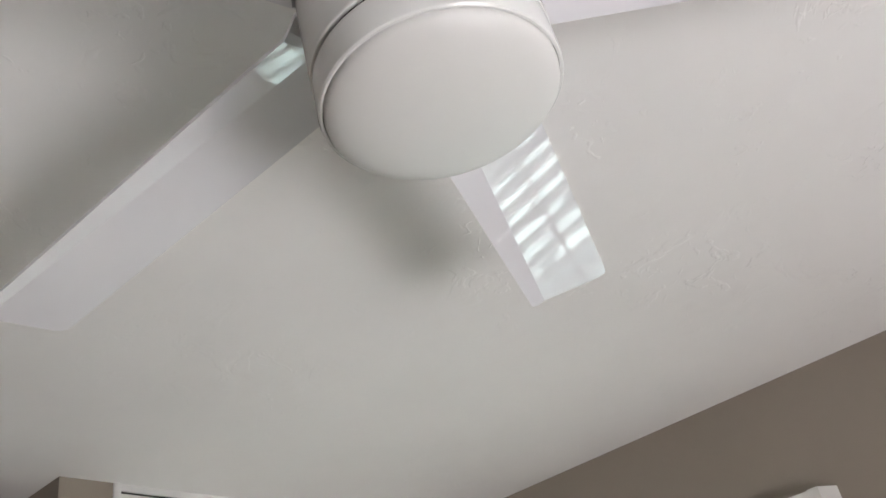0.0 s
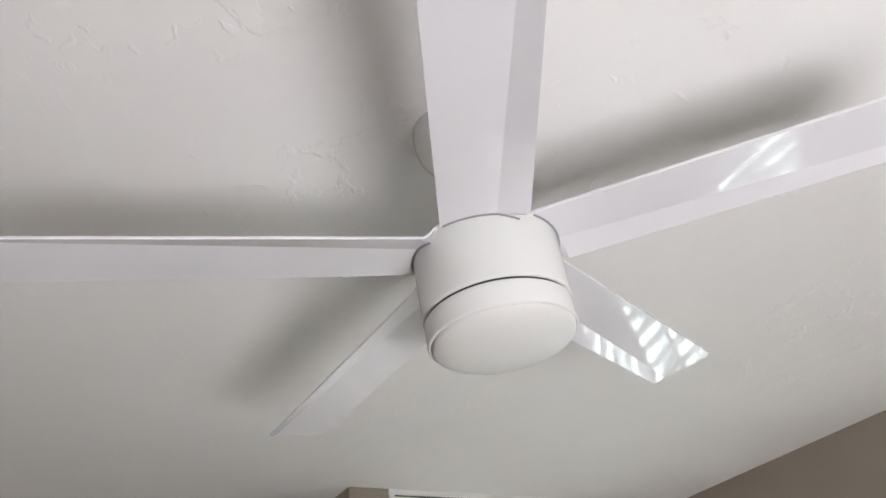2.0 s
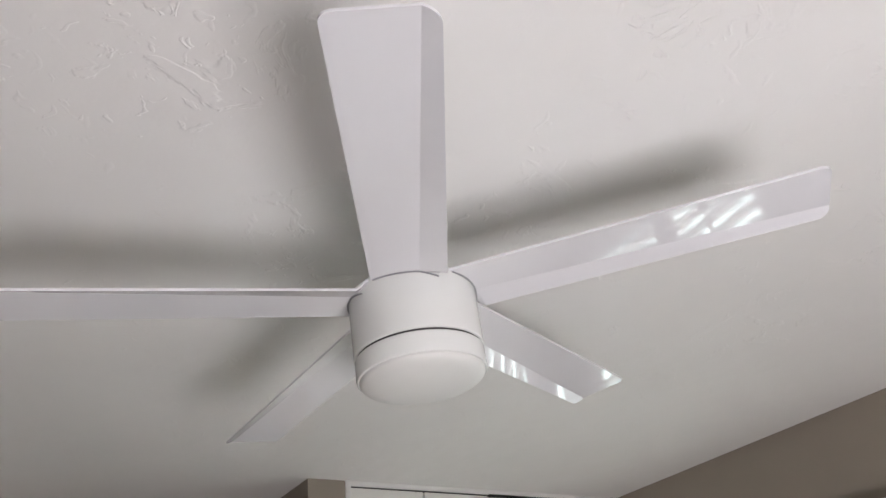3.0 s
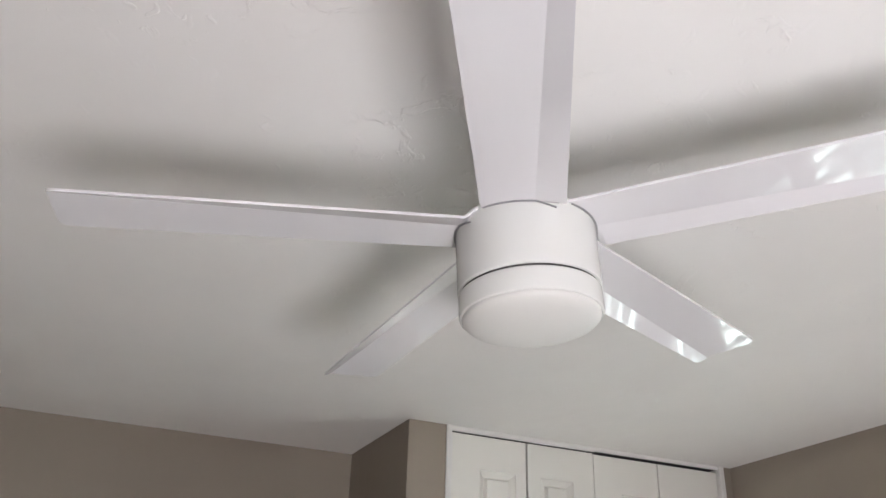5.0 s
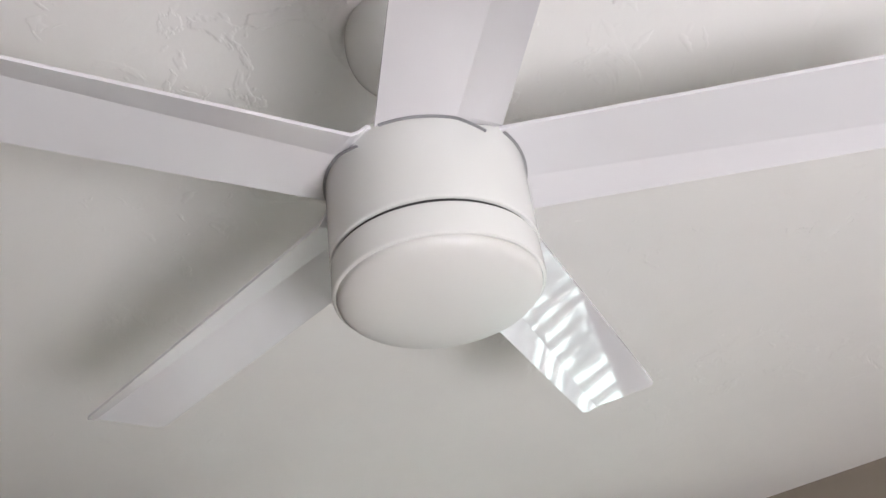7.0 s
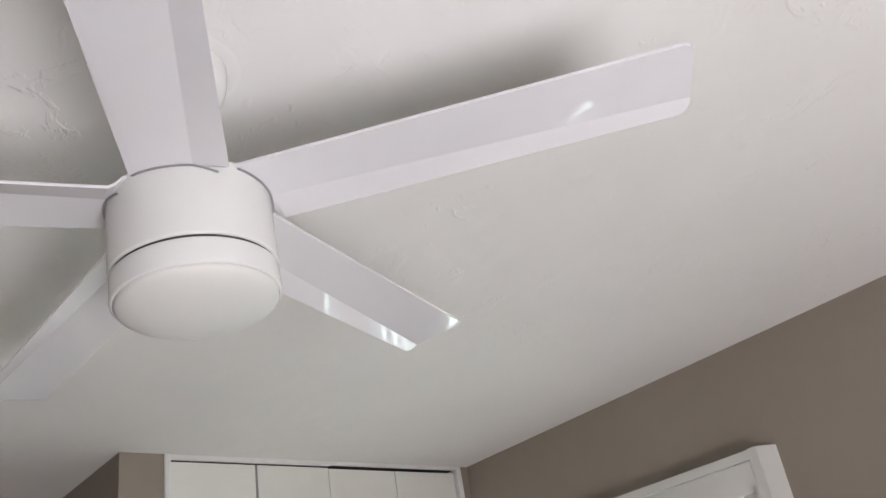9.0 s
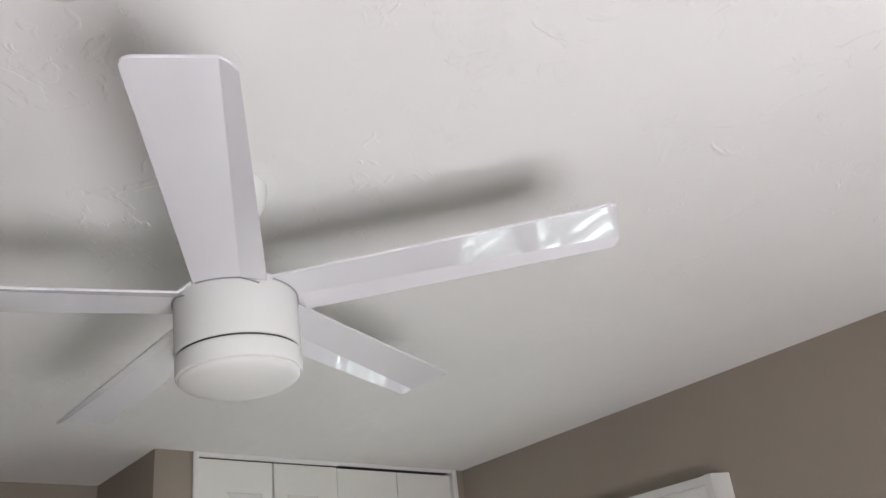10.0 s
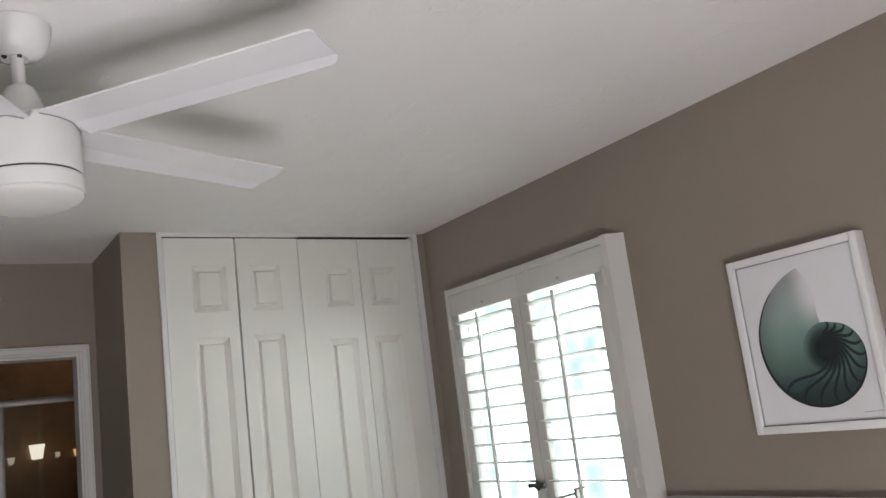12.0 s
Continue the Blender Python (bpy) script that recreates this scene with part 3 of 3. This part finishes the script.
part("boom_pin", rod(Vector((1.99, 0.892, 1.288)) - off, Vector((1.99, 0.829, 1.296)) - off, 0.004, 10), STEEL, window, "steel pin")

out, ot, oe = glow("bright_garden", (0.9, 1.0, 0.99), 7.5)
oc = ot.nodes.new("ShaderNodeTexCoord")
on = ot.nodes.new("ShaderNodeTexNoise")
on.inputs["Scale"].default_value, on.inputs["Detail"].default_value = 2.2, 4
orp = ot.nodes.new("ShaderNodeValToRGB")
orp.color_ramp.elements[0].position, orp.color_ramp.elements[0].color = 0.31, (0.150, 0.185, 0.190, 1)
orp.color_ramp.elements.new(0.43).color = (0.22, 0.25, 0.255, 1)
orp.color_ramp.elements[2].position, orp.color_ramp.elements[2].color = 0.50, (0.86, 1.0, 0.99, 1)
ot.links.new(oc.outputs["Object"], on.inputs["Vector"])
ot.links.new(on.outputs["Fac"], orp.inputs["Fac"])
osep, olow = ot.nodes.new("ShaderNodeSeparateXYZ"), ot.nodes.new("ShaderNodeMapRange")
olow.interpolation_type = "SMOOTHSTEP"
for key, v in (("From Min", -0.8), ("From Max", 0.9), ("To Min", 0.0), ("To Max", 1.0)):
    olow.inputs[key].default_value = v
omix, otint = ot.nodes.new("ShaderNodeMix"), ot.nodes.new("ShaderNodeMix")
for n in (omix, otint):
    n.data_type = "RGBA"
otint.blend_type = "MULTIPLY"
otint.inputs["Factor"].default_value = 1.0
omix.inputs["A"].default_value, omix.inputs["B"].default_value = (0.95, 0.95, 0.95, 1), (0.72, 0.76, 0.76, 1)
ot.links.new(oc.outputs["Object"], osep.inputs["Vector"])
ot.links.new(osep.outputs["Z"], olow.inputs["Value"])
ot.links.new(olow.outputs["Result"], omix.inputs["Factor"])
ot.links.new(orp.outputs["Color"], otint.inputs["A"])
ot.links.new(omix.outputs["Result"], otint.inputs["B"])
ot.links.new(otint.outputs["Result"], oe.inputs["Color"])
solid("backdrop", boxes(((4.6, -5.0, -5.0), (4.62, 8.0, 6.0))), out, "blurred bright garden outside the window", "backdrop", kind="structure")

# assumed glazed door behind the camera, an unseen opening for the south lamp
door = thing("door_added", (LOW[0], SOUTH - 0.07, 0.0), "unseen white glazed door, added as the south lamp's opening", "door", kind="structure")
DW, DH = LOW[1] - LOW[0], LOW[3]
for lo, hi in (((0, -0.02, 0.02), (0.06, 0.02, DH)), ((DW - 0.06, -0.02, 0.02), (DW, 0.02, DH)), ((0.06, -0.02, 0.02), (DW - 0.06, 0.02, 0.09)), ((0.06, -0.02, DH - 0.07), (DW - 0.06, 0.02, DH)), ((DW / 2 - 0.03, -0.02, 0.09), (DW / 2 + 0.03, 0.02, DH - 0.07))):
    part("door_frame", boxes((lo, hi), bevel=0.003), TRIM, door)

for lo, hi in (((0.06, -0.003, 0.09), (DW / 2 - 0.03, 0.003, DH - 0.07)), ((DW / 2 + 0.03, -0.003, 0.09), (DW - 0.06, 0.003, DH - 0.07))):
    part("pane", boxes((lo, hi)), GLASS, door).visible_shadow = False


# ---------------------------------------------------------------- shell picture
PY0, PY1, PZ0, PZ1 = -0.300, 0.114, 1.430, 1.924
picture = thing("framed_picture", (EAST, (PY0 + PY1) / 2, PZ0), "white box-framed print of a teal nautilus shell", "picture")


def pbox(lo, hi, bevel=0.0):
    off = Vector((EAST, (PY0 + PY1) / 2, PZ0))
    return box(bmesh.new(), tuple(Vector(lo) - off), tuple(Vector(hi) - off), bevel)


PF, PW = EAST - 0.039, 0.021
for lo, hi in (((PF, PY0, PZ0), (EAST - 0.001, PY0 + PW, PZ1)), ((PF, PY1 - PW, PZ0), (EAST - 0.001, PY1, PZ1)), ((PF, PY0 + PW, PZ1 - PW), (EAST - 0.001, PY1 - PW, PZ1)), ((PF, PY0 + PW, PZ0), (EAST - 0.001, PY1 - PW, PZ0 + PW))):
    part("frame_bar", pbox(lo, hi, 0.0015), FRAME_WHITE, picture)
part("mat_board", pbox((EAST - 0.025, PY0 + PW, PZ0 + PW), (EAST - 0.013, PY1 - PW, PZ1 - PW)), MAT_BOARD, picture, "white mat board")

# grey strips put the shade along the frame's inner edge into colour
EDGE_SHADE = material("edge_shade_grey", (0.33, 0.33, 0.34), 0.7, vary=0.1, scale=20)
IY0, IY1, IZ0, IZ1 = PY0 + PW, PY1 - PW, PZ0 + PW, PZ1 - PW
for lo, hi in (((IY0, IZ0), (IY0 + 0.003, IZ1)), ((IY1 - 0.003, IZ0), (IY1, IZ1)), ((IY0 + 0.003, IZ0), (IY1 - 0.003, IZ0 + 0.003)), ((IY0 + 0.003, IZ1 - 0.003), (IY1 - 0.003, IZ1))):
    part("edge_shade", pbox((EAST - 0.029, *lo), (EAST - 0.0252, *hi)), EDGE_SHADE, picture, "thin grey strip for the frame's inner shade round the mat")


def shell_material():
    m = material("shell_print", (0.3, 0.4, 0.38), 0.6, vary=0.05, bump=0)
    t = m.node_tree
    b = t.nodes["Principled BSDF"]
    co, sep = t.nodes.new("ShaderNodeTexCoord"), t.nodes.new("ShaderNodeSeparateXYZ")
    t.links.new(co.outputs["Object"], sep.inputs["Vector"])
    mr = t.nodes.new("ShaderNodeMapRange")
    mr.inputs["From Min"].default_value, mr.inputs["From Max"].default_value = -0.16, 0.24
    t.links.new(sep.outputs["Z"], mr.inputs["Value"])
    ramp = t.nodes.new("ShaderNodeValToRGB")
    r = ramp.color_ramp
    r.elements[0].position, r.elements[0].color = 0.0, (0.02, 0.045, 0.05, 1)
    r.elements[1].position, r.elements[1].color = 0.98, (0.60, 0.61, 0.62, 1)
    for p, c in ((0.18, (0.04, 0.075, 0.07, 1)), (0.36, (0.12, 0.185, 0.16, 1)), (0.58, (0.22, 0.32, 0.285, 1)), (0.80, (0.40, 0.455, 0.44, 1))):
        e = r.elements.new(p)
        e.color = c
    t.links.new(mr.outputs["Result"], ramp.inputs["Fac"])
    # darker band along the outer edge of the shell
    flatten, far = t.nodes.new("ShaderNodeVectorMath"), t.nodes.new("ShaderNodeVectorMath")
    flatten.operation, far.operation = "MULTIPLY", "LENGTH"
    flatten.inputs[1].default_value = (0, 1, 1)
    t.links.new(co.outputs["Object"], flatten.inputs[0])
    t.links.new(flatten.outputs["Vector"], far.inputs[0])
    edge = t.nodes.new("ShaderNodeMapRange")
    edge.interpolation_type = "SMOOTHSTEP"
    for key, v in (("From Min", 0.14), ("From Max", 0.235), ("To Min", 1.0), ("To Max", 0.55)):
        edge.inputs[key].default_value = v
    t.links.new(far.outputs["Value"], edge.inputs["Value"])
    toned = t.nodes.new("ShaderNodeVectorMath")
    toned.operation = "SCALE"
    t.links.new(ramp.outputs["Color"], toned.inputs[0])
    t.links.new(edge.outputs["Result"], toned.inputs["Scale"])
    # the mouth of the shell fades into the paper
    side, high, fade = t.nodes.new("ShaderNodeMapRange"), t.nodes.new("ShaderNodeMapRange"), t.nodes.new("ShaderNodeMath")
    for n, (a, c, lo, hi) in ((side, (0.010, 0.085, 1.0, 0.0)), (high, (0.045, 0.150, 0.0, 1.0))):
        n.interpolation_type = "SMOOTHSTEP"
        for key, v in zip(("From Min", "From Max", "To Min", "To Max"), (a, c, lo, hi)):
            n.inputs[key].default_value = v
    t.links.new(sep.outputs["Y"], side.inputs["Value"])
    t.links.new(sep.outputs["Z"], high.inputs["Value"])
    fade.operation = "MULTIPLY"
    t.links.new(side.outputs["Result"], fade.inputs[0])
    t.links.new(high.outputs["Result"], fade.inputs[1])
    paper = t.nodes.new("ShaderNodeMix")
    paper.data_type = "RGBA"
    paper.inputs["B"].default_value = (0.72, 0.72, 0.73, 1)
    t.links.new(fade.outputs["Value"], paper.inputs["Factor"])
    t.links.new(toned.outputs["Vector"], paper.inputs["A"])
    t.links.new(paper.outputs["Result"], b.inputs["Base Color"])
    return m


SHELL = shell_material()


def coil_material():
    """Chambers of the coil: pale teal towards the upper rim, black-green in the heart and along the belly."""
    m = material("shell_coil_print", (0.1, 0.15, 0.14), 0.6, vary=0.1, bump=0)
    t = m.node_tree
    co, far, sep = t.nodes.new("ShaderNodeTexCoord"), t.nodes.new("ShaderNodeVectorMath"), t.nodes.new("ShaderNodeSeparateXYZ")
    far.operation = "LENGTH"
    t.links.new(co.outputs["Object"], far.inputs[0])
    t.links.new(co.outputs["Object"], sep.inputs["Vector"])
    heart = t.nodes.new("ShaderNodeValToRGB")
    r = heart.color_ramp
    r.elements[0].position, r.elements[0].color = 0.030, (0.006, 0.012, 0.011, 1)
    r.elements[1].position, r.elements[1].color = 0.16, (0.045, 0.085, 0.085, 1)
    for p, c in ((0.050, (0.030, 0.056, 0.050, 1)), (0.070, (0.120, 0.190, 0.170, 1)), (0.105, (0.075, 0.125, 0.120, 1))):
        r.elements.new(p).color = c
    t.links.new(far.outputs["Value"], heart.inputs["Fac"])
    low = t.nodes.new("ShaderNodeMapRange")
    low.interpolation_type = "SMOOTHSTEP"
    for key, v in (("From Min", -0.15), ("From Max", 0.05), ("To Min", 0.36), ("To Max", 1.1)):
        low.inputs[key].default_value = v
    t.links.new(sep.outputs["Z"], low.inputs["Value"])
    tone = t.nodes.new("ShaderNodeVectorMath")
    tone.operation = "SCALE"
    t.links.new(heart.outputs["Color"], tone.inputs[0])
    t.links.new(low.outputs["Result"], tone.inputs["Scale"])
    t.links.new(tone.outputs["Vector"], t.nodes["Principled BSDF"].inputs["Base Color"])
    return m


SHELL_COIL = coil_material()
SHELL_DARK = material("shell_dark_print", (0.010, 0.019, 0.019), 0.6, vary=0.25, scale=30, bump=0)
SIGNATURE = material("pencil_grey", (0.32, 0.32, 0.33), 0.8, vary=0.2)


def spiral(phi):
    """Radius of the shell's outer edge, phi degrees clockwise from the whorl's top."""
    return float(np.interp(phi, (0, 45, 90, 166, 215, 261, 300, 326), (0.072, 0.094, 0.115, 0.158, 0.190, 0.213, 0.228, 0.236)))


def at_shell(phi, r):
    a = radians(65 - phi)
    return (r * math.cos(a), r * math.sin(a))


def flat(points, x0, x1):
    """A thin printed shape from (along -y, up) outlines."""
    bm = bmesh.new()
    a = [bm.verts.new((x0, -s, z)) for s, z in points]
    bm.faces.new(a)
    ext = bmesh.ops.extrude_face_region(bm, geom=list(bm.faces))
    for v in ext["geom"]:
        if isinstance(v, bmesh.types.BMVert):
            v.co.x = x1
    return bm


shell_at = Matrix.Translation((-0.0255, -0.148 - (PY0 + PY1) / 2, 1.642 - PZ0)) @ Matrix.Diagonal((1, 1, 0.975, 1))
outline = [at_shell(p, spiral(p)) for p in range(0, 327, 4)]
outline += [(-0.024, 0.198), (-0.008, 0.147), (-0.010, 0.10), (-0.006, 0.070), (0.01, 0.07)]
part("shell", flat(outline, 0.0, 0.0006), SHELL, picture, "teal shell print", m=shell_at)

# the coiled, darker half of the shell
coil = [at_shell(p, float(np.interp(p, (-160, -115, -60, 0), (0.082, 0.072, 0.070, 0.072)))) for p in range(-160, 0, 8)]
coil += [at_shell(p, spiral(p) * 0.998) for p in range(0, 214, 4)] + [(-0.105, -0.110), (-0.075, -0.085)]
part("shell_coil", flat(coil, -0.0003, 0.0003), SHELL_COIL, picture, "dark green coil of the shell", m=shell_at)
for k in range(13):
    p0 = -14 + 18.5 * k
    pts, back = [], []
    for i in range(13):
        q = i / 12
        edge = spiral(p0) * 0.99 if p0 >= 0 else float(np.interp(p0, (-160, -115, -60, 0), (0.082, 0.072, 0.070, 0.072))) * 0.985
        r = 0.020 + (edge - 0.020) * q
        p = p0 - 62 * (1 - q) ** 1.5 + 16 * math.sin(math.pi * q)
        w = (0.0035 + 0.0062 * math.sin(math.pi * (0.10 + 0.80 * q))) / max(r, 0.02)
        pts.append(at_shell(p - math.degrees(w) / 2, r))
        back.append(at_shell(p + math.degrees(w) / 2, r))
    part("septum", flat(pts + back[::-1], -0.0007, 0.0), SHELL_DARK, picture, m=shell_at)
rim = [at_shell(p, spiral(p) + 0.0005) for p in range(60, 300, 4)]
rim += [at_shell(p, spiral(p) - 0.009 * math.sin(math.pi * (p - 60) / 240) ** 0.7) for p in range(296, 59, -4)]
part("shell_rim", flat(rim, -0.0005, 0.0001), SHELL_DARK, picture, m=shell_at)
part("shell_core", flat([at_shell(p, 0.022 + 0.004 * math.sin(radians(2 * p + 40))) for p in range(0, 360, 10)], -0.0008, -0.0001), SHELL_DARK, picture, m=shell_at)

for k, (y0, y1) in enumerate(((-0.250, -0.214), (-0.268, -0.253))):
    part("signature", pbox((EAST - 0.0262, y0, 1.4705 + 0.001 * k), (EAST - 0.0248, y1, 1.4720 + 0.001 * k)), SIGNATURE, picture, "faint grey pencil signature")

# top of the headboard under the picture
solid("headboard", boxes(((EAST - 0.052, -1.2, 0.3), (EAST - 0.004, 0.51, 1.259)), bevel=0.012), FABRIC, "pale grey padded headboard against the wall", "headboard")
